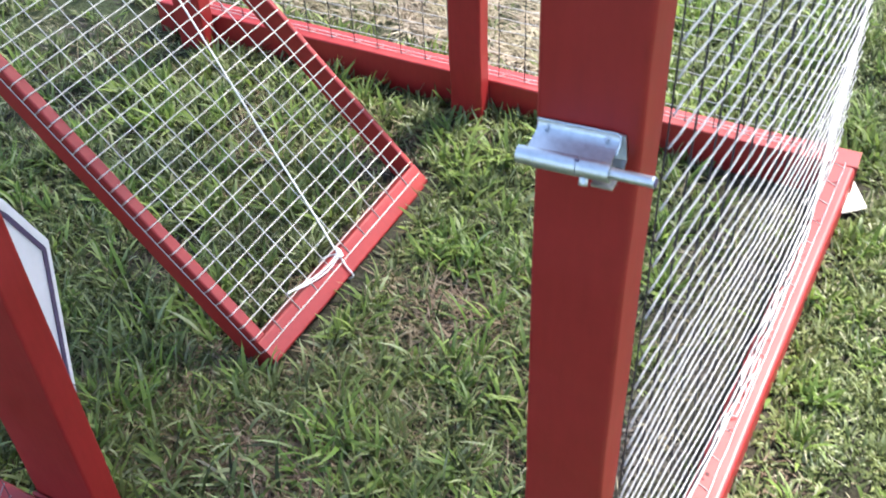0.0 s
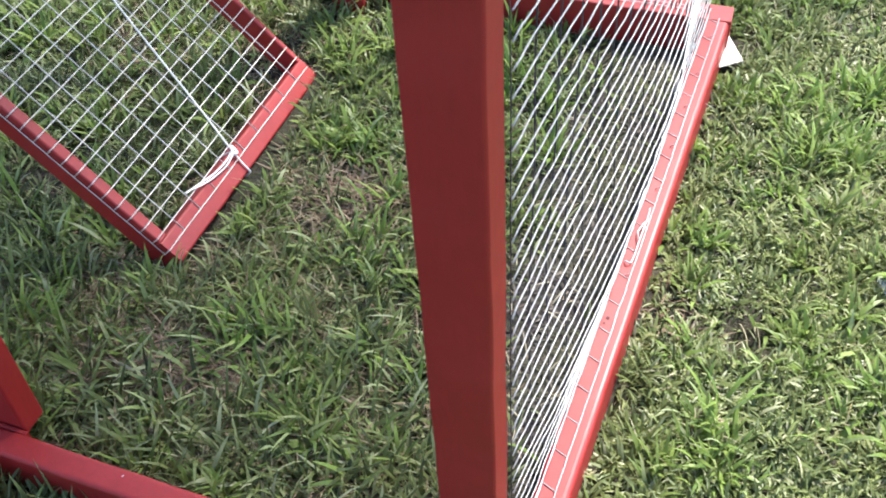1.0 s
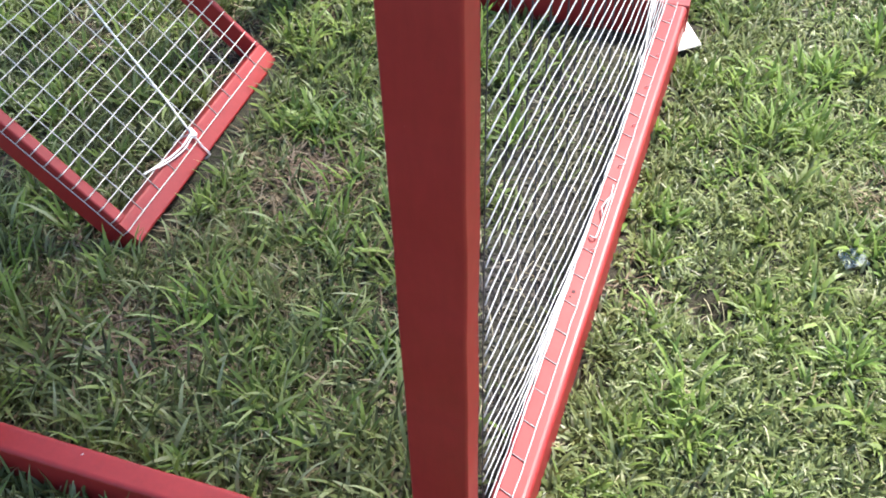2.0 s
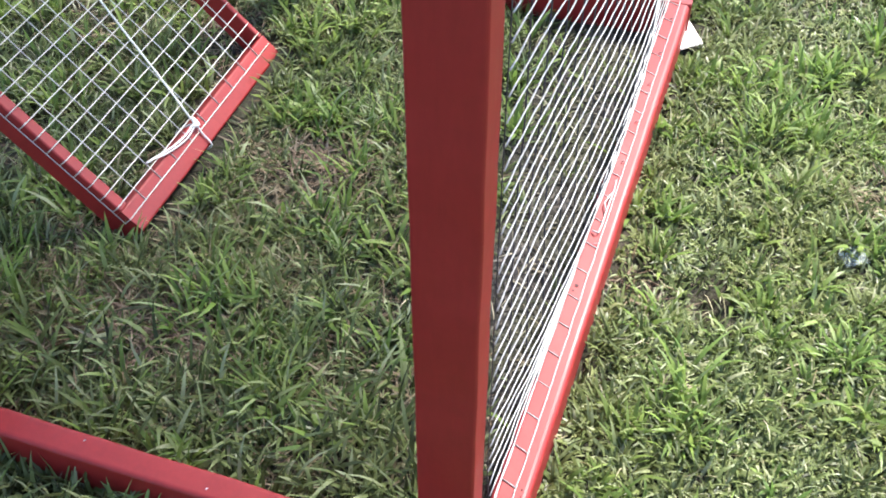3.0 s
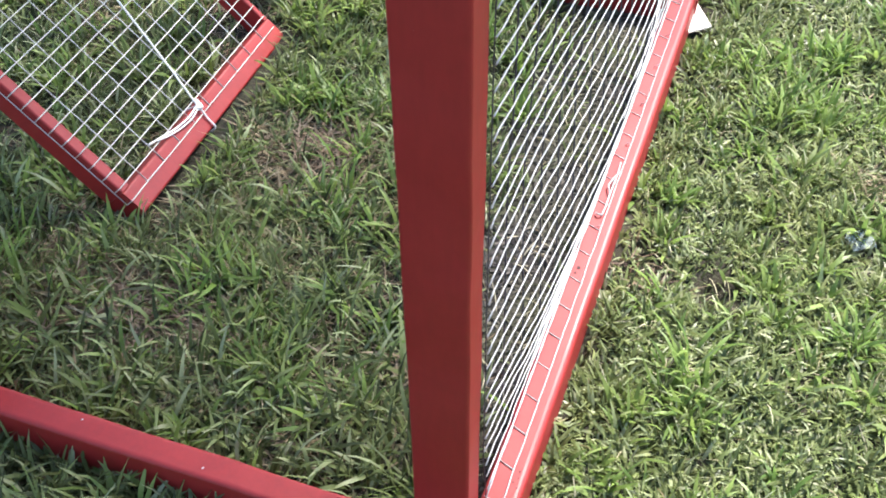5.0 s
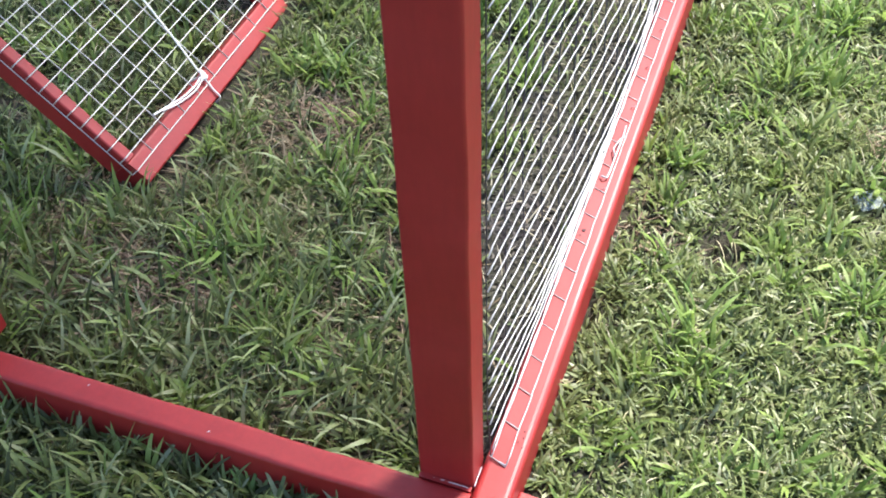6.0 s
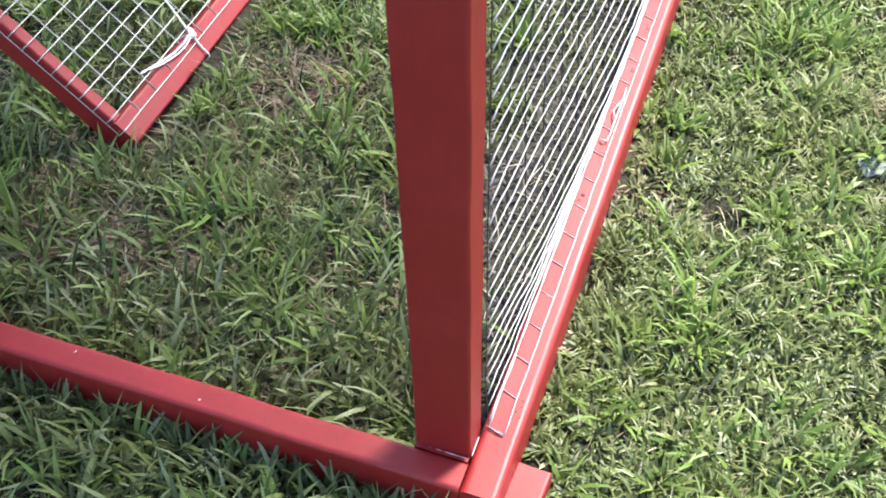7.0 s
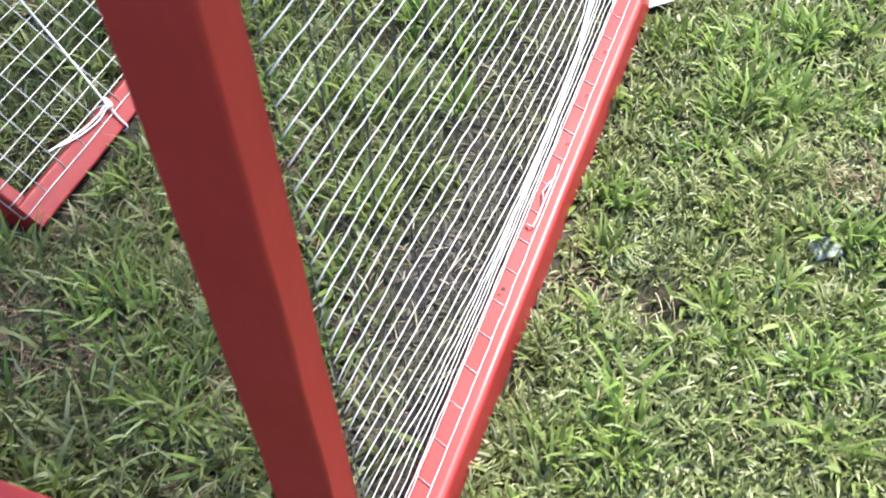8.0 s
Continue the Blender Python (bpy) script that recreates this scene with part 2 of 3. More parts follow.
run_part("foot_board", timber((SIDE_OUT + 0.0005, -0.12, GROUND - 0.004), (0.084, -0.001, 0.052), pose(0, 0, 0, 0, 0, -3), seed=9), label="short red timber foot beside the corner")


def flat(x, z):
    return 0.0


def slack(along, up):
    """How far the side wall's mesh bellies outward: it is tied at both ends and slack between, with creases from the roll."""
    belly = min(0.034 * math.sin(math.pi * min(along / 1.08, 1) ** 1.22), 0.0895 - 0.090 * along)
    crease = min(1.0, along / 0.15) * (0.0052 * math.exp(-((up - 0.18) / 0.075) ** 2) - 0.0062 * math.exp(-((up - 0.425) / 0.10) ** 2) + 0.0022 * math.exp(-((up - 0.85) / 0.12) ** 2))
    crease *= max(0.0, min(1.0, (1.0 - along) / 0.4))
    hold = min(1.0, max(0.0, up) / (0.10 + 0.28 * along))
    hold = hold * hold * (3 - 2 * hold)
    return 0.0055 * (1 - hold) + (max(belly, -0.003) + crease) * hold


def wire_wall(m, width, height, seed, bend, sides=6, shape=flat, first_level=0.0, bright=None, turn_in=0.0):
    """A welded mesh wall in its own x-z plane; its lowest cell is bent over along +y on to the rail."""
    first = None
    radius = 0.00079
    levels = [None, 0.0] + [CELL * (k + first_level) for k in range(0 if first_level else 1, int(height / CELL) + 1)]
    steps = int(width / (0.6 * CELL))
    for i, z in enumerate(levels):
        pts = wobbly((0.0065 if i else 0.001, 0, 0.0015), (width, 0, 0.0015), steps, 0.0013 if i > 1 else 0.0010, seed + i)
        for p in pts:
            p.z += z or 0.0
            p.y += bend if z is None else turn_in if z == 0 else shape(p.x, z)
            if z:
                p.z += 0.0005 * math.sin(p.x * math.pi / CELL + i * 2.4)
        bm = tube(pts, radius, sides)
        bmesh.ops.transform(bm, matrix=m, verts=bm.verts)
        ob = run_part("wire_mesh" if first is None else "wire", bm, bright or WIRE, first, "galvanised welded wire mesh" if first is None else "")
        first = first or ob
    for j in range(int(width / (2 * CELL)) + 1):
        x = 2 * CELL * j + (0.0085 if j else 0.0072)
        rung = tube([(x - 0.0075, bend, -0.0002), (x, turn_in, -0.0002)], 0.0007, 5)
        bmesh.ops.transform(rung, matrix=m, verts=rung.verts)
        run_part("wire", rung, bright or WIRE, first)
        pts = wobbly((x, -0.0018, -0.0004), (x, -0.0018, height), 28, 0.0012, seed + 100 + j)
        for p in pts:
            p.y += shape(x, p.z)
        pts[0].y = turn_in - 0.001
        bm = tube(pts, 0.00085 if j else 0.0006, 5)
        bmesh.ops.transform(bm, matrix=m, verts=bm.verts)
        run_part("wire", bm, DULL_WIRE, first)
    return first


# side wall: x of the wall runs along world +y, its bend towards world +x
SIDE_WALL = Matrix(((0, 1, 0, 0), (1, 0, 0, 0), (0, 0, 1, TOP + 0.002), (0, 0, 0, 1)))
wire_wall(SIDE_WALL, 1.08, 1.17, 11, 0.0235, 6, slack, 0.7, WALL_WIRE, 0.004)
FAR_WALL = FAR_LEAN @ Matrix(((-1, 0, 0, -0.04), (0, 1, 0, -0.030), (0, 0, 1, TOP + 0.002), (0, 0, 0, 1)))
wire_wall(FAR_WALL, 1.35, 1.17, 311, 0.010, 5, flat, 0.0, WALL_WIRE)

run_part("wire", tube([(0.0010, 0.0075, TOP + 0.0034), (0.0120, 0.0030, TOP + 0.0040), (0.0235, 0.0012, TOP + 0.0036)], 0.0008, 6), WALL_WIRE)
# small dark loops that stand in for the rungs' shadows on the rail
for k in range(4, 11):
    y = 0.085 + 0.094 * k + 0.012 * noise.noise((k * 1.7, 0.3, 0))
    z = TOP + 0.0028
    run_part("shadow_tick", tube([(0.0165, y - 0.003, z - 0.004), (0.0165, y - 0.003, z + 0.0014), (0.0235, y + 0.002, z + 0.0014), (0.0235, y + 0.002, z - 0.004)], 0.0007, 5), TICK_DARK)
run_part("wire_twist", tube([(0.0090, 0.488, TOP + 0.004), (0.0150, 0.484, TOP + 0.0065), (0.0185, 0.486, TOP + 0.005), (0.0195, 0.500, TOP + 0.006), (0.0190, 0.530, TOP + 0.005), (0.0200, 0.575, TOP + 0.006), (0.0185, 0.600, TOP + 0.004)], 0.0013, 7), WIRE)
run_part("wire_twist", tube([(0.0185, 0.530, TOP + 0.007), (0.0130, 0.545, TOP + 0.007), (0.0170, 0.562, TOP + 0.008), (0.0215, 0.575, TOP + 0.006)], 0.0011, 7), WIRE)


for hx, hy, hr in ((0.0125, 0.382, 0.0030), (0.0100, 0.372, 0.0018), (0.0300, 0.052, 0.0011), (0.0265, 0.036, 0.0010), (0.0330, 0.030, 0.0009), (0.0310, 0.043, 0.0008)):
    run_part("nail_hole", tube([(hx, hy, TOP - 0.003), (hx + 0.0004, hy + 0.0006, TOP + 0.0016)], hr, 9), HOLE_DARK, None, "dark nail hole in the rail")

run_part("packing_strip", timber((-0.0685, NEAR_BACK + 0.0004, GROUND - 0.008), (-0.0050, NEAR_BACK + 0.0072, TOP - 0.0015), worn=0.001, bow=0.0005, seed=41))
run_part("packing_strip", timber((-0.7755, NEAR_BACK + 0.0004, GROUND - 0.008), (-0.6510, NEAR_BACK + 0.0058, TOP - 0.0015), worn=0.001, bow=0.0005, seed=42))


def filler(a, b, radius, seed):
    """A thin uneven bead of dried filler between two points."""
    a, b = Vector(a), Vector(b)
    pts = [a.lerp(b, i / 8) + Vector((0, 0, 0.0008 * noise.noise((i * 0.9, seed, 0)))) for i in range(9)]
    bm = tube(pts, radius, 5)
    for v in bm.verts:
        v.co += 0.0008 * Vector((noise.noise(v.co * 300), noise.noise(v.co * 300 + Vector((9, 0, 0))), noise.noise(v.co * 300 + Vector((0, 9, 0)))))
    return bm


run_part("filler_bead", filler((-0.052, NEAR_BACK + 0.0045, TOP - 0.0018), (-0.008, NEAR_BACK + 0.0045, TOP - 0.0016), 0.0006, 3), CORD, None, "thin line of pale filler")
run_part("filler_bead", filler((SIDE_IN + 0.0002, NEAR_BACK + 0.008, TOP + 0.0004), (SIDE_IN + 0.0002, -0.008, TOP - 0.0002), 0.0006, 4), CORD, None, "thin line of pale filler")
for fx, fy in ((-0.497, -0.058), (-0.325, -0.070)):
    run_part("paint_chip", filler((fx, fy + 0.003, TOP + 0.0004), (fx + 0.0018, fy + 0.0052, TOP + 0.0002), 0.0007, fx), CORD, None, "small white paint chip")

# ---------------------------------------------------------------- mesh hatch that leans inside
HATCH = Matrix.Translation((-0.6492, 0.3315, 0.0620)) @ Matrix(((-0.72021, -0.00867, 0.69370, 0), (0.03585, 0.99812, 0.04970, 0), (0.69282, -0.06066, 0.71855, 0), (0, 0, 0, 1)))
hatch = tagged(empty("mesh_hatch"), "red timber hatch panel with welded wire, leaning open inside", "hatch")
hatch.matrix_basis = HATCH
LONG, WIDE, HOLE = 0.92, 0.473, CELL * 0.982


def hatch_part(name, bm, mat=RED, parent=None, label=""):
    return part(name, bm, mat, parent or hatch, label)


hatch_part("bottom_rail", timber((-0.026, -0.012, -0.050), (0.018, WIDE + 0.008, -0.0012), seed=21))
hatch_part("top_rail", timber((LONG - 0.044, -0.012, -0.050), (LONG, WIDE + 0.008, -0.0012), seed=22))
hatch_part("side_rail", timber((0.0185, -0.012, -0.050), (LONG - 0.0445, 0.0085, -0.0012), seed=23))
hatch_part("side_rail", timber((0.0185, WIDE - 0.003, -0.050), (LONG - 0.0445, WIDE + 0.008, -0.0012), seed=24))
mesh_sheet = None
for k in range(int((LONG - 0.03) / HOLE) + 1):
    ob = hatch_part("wire_mesh" if mesh_sheet is None else "wire", tube([(HOLE * k, -0.0128, -0.0150), (HOLE * k, -0.0134, -0.0020), (HOLE * k, -0.0118, 0.0006)] + wobbly((HOLE * k, -0.0095, 0.0012), (HOLE * k, WIDE + 0.001, 0.0012), 10, 0.0010, 700 + k), 0.0010), PANEL_WIRE, mesh_sheet)
    mesh_sheet = mesh_sheet or ob
for j in range(10):
    y, z = (-0.0139, -0.0140) if j == 0 else (0.035 + 2 * HOLE * (j - 1), -0.0004)
    hatch_part("wire", tube(wobbly((-0.001, y, z), (LONG - 0.03, y, z), 14, 0.0012 if j else 0.0006, 800 + j), 0.0009), CROSS_WIRE, mesh_sheet)

# cord knotted round the hatch's bottom rail, running up over the wires
cord = tagged(empty("pull_cord"), "white cotton cord knotted to the hatch's bottom rail", "cord")
cord.matrix_basis = HATCH @ pose(0, -0.012, 0)


def cord_line(points, radius=0.0017):
    """A slightly loose twisted line through the points."""
    out = []
    pts = [Vector(p) for p in points]
    for i in range(len(pts) - 1):
        p0, p1, p2, p3 = pts[max(i - 1, 0)], pts[i], pts[i + 1], pts[min(i + 2, len(pts) - 1)]
        for k in range(6):
            t = k / 6
            out.append(0.5 * (2 * p1 + (p2 - p0) * t + (2 * p0 - 5 * p1 + 4 * p2 - p3) * t * t + (3 * p1 - p0 - 3 * p2 + p3) * t ** 3))
    return tube(out + [pts[-1]], radius, 7)


part("line", cord_line([(0.012, 0.222, 0.004), (0.10, 0.243, 0.005), (0.27, 0.279, 0.006), (0.48, 0.326, 0.008), (0.90, 0.42, 0.012)]), CORD, cord)
part("loop", cord_line([(0.014, 0.224, 0.004), (-0.010, 0.220, 0.0025), (-0.0285, 0.219, 0.0005), (-0.0290, 0.219, -0.020), (-0.026, 0.219, -0.046), (0.0, 0.220, -0.047), (0.0195, 0.222, -0.046), (0.0205, 0.222, -0.02), (0.016, 0.222, 0.002)]), CORD, cord)
part("knot", cord_line([(0.010, 0.216, 0.004), (0.018, 0.221, 0.008), (0.022, 0.228, 0.005), (0.015, 0.230, 0.003), (0.009, 0.223, 0.008), (0.016, 0.214, 0.006)], 0.0026), CORD, cord)
part("tail", cord_line([(0.016, 0.214, 0.006), (0.014, 0.196, 0.004), (0.017, 0.165, 0.0035), (0.024, 0.135, 0.003), (0.034, 0.096, 0.004)]), CORD, cord)
part("tail", cord_line([(0.012, 0.216, 0.006), (0.009, 0.192, 0.0045), (0.013, 0.162, 0.0035), (0.021, 0.132, 0.0035), (0.031, 0.108, 0.0045)], 0.0014), CORD, cord)

# ---------------------------------------------------------------- left part of the run
LEFT_RAIL = pose(-0.706, -0.052, 0, 0, 0, 26)
run_part("bottom_rail", timber((-0.046, -0.42, GROUND - 0.01), (0, 0.0, TOP + 0.002), LEFT_RAIL, seed=31))
LEFT_WALL = LEFT_RAIL @ Matrix(((0, 1, 0, -0.044), (-1, 0, 0, -0.01), (0, 0, 1, TOP + 0.004), (0, 0, 0, 1)))
wire_wall(LEFT_WALL, 0.36, 0.5, 611, 0.003, 5)

# ---------------------------------------------------------------- latch on the corner post
latch = tagged(empty("gate_latch"), "galvanised steel slide bolt with folded plate on red post", "latch")
latch.matrix_basis = pose(-0.0372, NEAR_BACK + 0.0070, 0.9660, 0, -6, 0)


def strip(profile, x0, x1, thick):
    """A sheet folded along a y-z profile, between x0 and x1."""
    bm = bmesh.new()
    ends = []
    pts = [Vector((0, y, z)) for y, z in profile]
    for x in (x0, x1):
        outer, inner = [], []
        for i, p in enumerate(pts):
            d = (pts[min(i + 1, len(pts) - 1)] - pts[max(i - 1, 0)]).normalized()
            nrm = Vector((0, -d.z, d.y))
            outer.append(bm.verts.new(p + nrm * thick / 2 + Vector((x, 0, 0))))
            inner.append(bm.verts.new(p - nrm * thick / 2 + Vector((x, 0, 0))))
        ends.append((outer, inner))
    (o0, i0), (o1, i1) = ends
    for k in range(len(pts) - 1):
        bm.faces.new((o0[k], o0[k + 1], o1[k + 1], o1[k])).smooth = True
        bm.faces.new((i0[k + 1], i0[k], i1[k], i1[k + 1])).smooth = True
        bm.faces.new((o0[k + 1], o0[k], i0[k], i0[k + 1]))
        bm.faces.new((o1[k], o1[k + 1], i1[k + 1], i1[k]))
    bm.faces.new((o0[0], o1[0], i1[0], i0[0]))
    bm.faces.new((o1[-1], o0[-1], i0[-1], i1[-1]))
    bmesh.ops.recalc_face_normals(bm, faces=bm.faces)
    return bm


def barrel_arc(radius):
    return [(-0.0245 - radius * math.sin(a), -0.0165 + radius * math.cos(a)) for a in (math.pi * k / 9 for k in range(-1, 15))]


def crisp(ob):
    ob.data.set_sharp_from_angle(angle=radians(35))
    return ob


crisp(part("keeper_plate", strip([(-0.0010, -0.0074), (-0.0013, -0.0096), (-0.0024, -0.0118), (-0.0046, -0.0134), (-0.0080, -0.0146), (-0.0125, -0.0156), (-0.0175, -0.0166)], -0.030, 0.0205, 0.0011), ZINC, latch))
part("plate_lip", tube([(-0.0305, -0.0013, -0.0078), (-0.029, -0.0013, -0.0073), (0.0188, -0.0013, -0.0073), (0.0204, -0.0018, -0.0090), (0.0209, -0.0040, -0.0128), (0.0211, -0.0110, -0.0150)], 0.0007, 6), ZINC, latch, "bright rolled edge of the plate")
crisp(part("barrel", strip(barrel_arc(0.0048), -0.0325, -0.0222, 0.0013), ZINC, latch))
crisp(part("barrel", strip(barrel_arc(0.0053), -0.0219, 0.0040, 0.0013), ZINC, latch))
crisp(part("barrel", strip(barrel_arc(0.0051), 0.0044, 0.0235, 0.0013), ZINC, latch))
part("slot", tube([(0.0030, -0.0262, -0.0113), (0.0056, -0.0262, -0.0113)], 0.0009, 8), TRIM, latch, "dark slot in the barrel")
part("bolt", tube([(-0.0305, -0.0245, -0.0165), (-0.030, -0.0245, -0.0165), (0.047, -0.0245, -0.0165), (0.0490, -0.0245, -0.0165)], 0.0034, 14), ZINC, latch)
part("bolt_tip", tube([(0.0489, -0.0245, -0.0165), (0.0497, -0.0245, -0.0165)], 0.0029, 14), TRIM, latch, "dark cut end of the bolt")
part("knob", tube([(0.008, -0.0255, -0.0200), (0.008, -0.0275, -0.0245), (0.008, -0.0285, -0.0262)], 0.0027, 12), ZINC, latch)
crisp(part("back_plate", strip([(-0.0008, -0.0080), (-0.0008, -0.0250), (-0.0060, -0.0285), (-0.0235, -0.0292)], 0.0105, 0.0235, 0.0014), ZINC, latch))
for px in (-0.024, 0.013):
    part("screw", tube([(px, -0.0045, -0.0112), (px, -0.0052, -0.0100)], 0.0013, 10), ZINC, latch)

# ---------------------------------------------------------------- loose things
def slab(outline, thick):
    """A flat piece with the given outline in its own x-y plane."""
    bm = bmesh.new()
    f = bm.faces.new([bm.verts.new((x, y, 0)) for x, y in outline])
    top = bmesh.ops.extrude_face_region(bm, geom=[f])
    bmesh.ops.translate(bm, verts=[v for v in top["geom"] if isinstance(v, bmesh.types.BMVert)], vec=(0, 0, thick))
    bmesh.ops.recalc_face_normals(bm, faces=bm.faces)
    bmesh.ops.bevel(bm, geom=list(bm.edges), offset=min(0.0012, thick * 0.3), segments=2, affect="EDGES")
    return bm


offcut = tagged(part("white_offcut", slab([(-0.02, 0.0), (0.030, -0.005), (0.0785, 0.036), (0.030, 0.115), (-0.02, 0.12)], 0.004), CREAM), "cream-white board offcut lying beside the frame's far corner", "board")
offcut.matrix_basis = pose(0, 1.019, GROUND + 0.010)

SIGN = [(0.05, 0.0), (0.141, 0.0), (0.194, 0.289), (0.154, 0.395), (0.10, 0.50), (0.05, 0.52)]
sign = tagged(empty("white_sign_board", (-0.88, 0, GROUND)), "white plastic sign board with violet-grey edge line, on grass", "sign")
sheet = slab(SIGN, 0.005)
bmesh.ops.transform(sheet, matrix=Matrix(((0, 0, 1, 0), (1, 0, 0, 0), (0, 1, 0, 0), (0, 0, 0, 1))), verts=sheet.verts)
part("sheet", sheet, BOARD, sign)
mid = Vector((0.11, 0.26))
inset = [Vector(p).lerp(mid, 0.16) for p in SIGN]
ring = bmesh.new()
for a, b in zip(inset, inset[1:] + inset[:1]):
    w = (b - a).orthogonal().normalized() * 0.0034
    ring.faces.new([ring.verts.new((0.0056, q.x, q.y)) for q in (a - w, b - w, b + w, a + w)])
rim = bmesh.ops.extrude_face_region(ring, geom=list(ring.faces))
bmesh.ops.translate(ring, verts=[v for v in rim["geom"] if isinstance(v, bmesh.types.BMVert)], vec=(0.0015, 0, 0))
part("edge_line", ring, TRIM, sign, "violet-grey line")


def scrap():
    bm = bmesh.new()
    n = 9
    g = [[bm.verts.new(((i / (n - 1) - 0.5) * 0.050 * (0.75 + 0.35 * noise.noise((j * 0.6, 2, 1))), (j / (n - 1) - 0.5) * 0.034, 0.0035 * noise.noise((i * 0.4, j * 0.4, 4)) + 0.0006 * noise.noise((i * 1.3, j * 1.3, 8)))) for i in range(n)] for j in range(n)]
    for j in range(n - 1):
        for i in range(n - 1):
            bm.faces.new((g[j][i], g[j][i + 1], g[j + 1][i + 1], g[j + 1][i]))
    top = bmesh.ops.extrude_face_region(bm, geom=list(bm.faces))
    bmesh.ops.translate(bm, verts=[v for v in top["geom"] if isinstance(v, bmesh.types.BMVert)], vec=(0, 0, 0.0008))
    bmesh.ops.recalc_face_normals(bm, faces=bm.faces)
    return bm


litter = tagged(smooth(part("plastic_scrap", scrap(), PLASTIC)), "crumpled clear plastic scrap lying in grass", "plastic scrap")
litter.matrix_basis = pose(0.378, 0.624, GROUND + 0.0075, 5, -2, 30)

# ---------------------------------------------------------------- grass
def blades(name, xy, length, width, mat, rise=(35, 80), droop=(20, 90), heading=None, seed=1, tall=1.0):
    """Many single blades, each a tapered strip bent over along its length."""
    rng = np.random.default_rng(seed)
    n = len(xy)
    z0 = np.array([ground_height(float(a), float(b)) for a, b in xy]) - 0.004
    turn = rng.uniform(0, 2 * np.pi, n) if heading is None else heading + rng.normal(0, 0.5, n)
    lean = np.radians(rng.uniform(*rise, n))
    fall = np.radians(rng.uniform(*droop, n))
    L = length * rng.uniform(0.5, 1.3, n) * tall
    W = width * rng.uniform(0.55, 1.35, n)
    twist = rng.normal(0, 0.45, n)
    cur = np.stack([xy[:, 0], xy[:, 1], z0], 1)
    shape = [0.7, 1.0, 0.95, 0.62]
    verts = np.zeros((n, 9, 3))
    for r in range(5):
        e = lean - fall * (r / 4) ** 1.2
        a = turn + 0.22 * twist * r
        if r < 4:
            side = np.stack([-np.sin(a), np.cos(a), 0.7 * np.sin(twist * 1.6)], 1)
            side /= np.linalg.norm(side, axis=1)[:, None]
            verts[:, 2 * r] = cur - side * (W * shape[r] / 2)[:, None]
            verts[:, 2 * r + 1] = cur + side * (W * shape[r] / 2)[:, None]
            cur = cur + (L / 4)[:, None] * np.stack([np.cos(e) * np.cos(a), np.cos(e) * np.sin(a), np.sin(e)], 1)
            cur[:, 2] = np.maximum(cur[:, 2], z0 + 0.005)
        else:
            verts[:, 8] = cur
    off = (np.arange(n) * 9)[:, None]
    loops = np.concatenate([off + q for q in (np.array([0, 1, 3, 2]), np.array([2, 3, 5, 4]), np.array([4, 5, 7, 6]), np.array([6, 7, 8]))], 1).astype(np.int32)
    me = bpy.data.meshes.new(name)
    me.vertices.add(n * 9)
    me.vertices.foreach_set("co", verts.astype(np.float32).ravel())
    me.loops.add(n * 15)
    me.loops.foreach_set("vertex_index", loops.ravel())
    me.polygons.add(n * 4)
    starts = (np.arange(n) * 15)[:, None] + np.array([0, 4, 8, 12])
    me.polygons.foreach_set("loop_start", starts.astype(np.int32).ravel())
    me.polygons.foreach_set("use_smooth", np.ones(n * 4, dtype=bool))
    me.update(calc_edges=True)
    me.materials.append(mat)
    return new(name, me)


def clear(p):
    """Which places are free of timber."""
    x, y = p[:, 0], p[:, 1]
    far = 1.125 - 0.063 * (0.041 - x)
    under = ((y > NEAR_FRONT - 0.004) & (y < NEAR_BACK + 0.004) & (x > -1.36) & (x < SIDE_OUT)) | ((x > SIDE_IN - 0.004) & (x < SIDE_OUT + 0.004) & (y > NEAR_FRONT) & (y < 1.13))
    under |= (y > far - 0.052) & (y < far + 0.006) & (x < 0.04)
    under |= (x > SIDE_OUT) & (x < 0.088) & (y > -0.104) & (y < 0.026)
    under |= (x > -0.705) & (x < -0.605) & (y > 0.31) & (y < 0.83)
    under |= (x > -0.03) & (x < 0.070) & (y > 1.015) & (y < 1.135)
    return ~under


def field(p, scale, shift):
    return np.array([noise.noise((float(x) * scale + shift, float(y) * scale, shift)) for x, y in p])


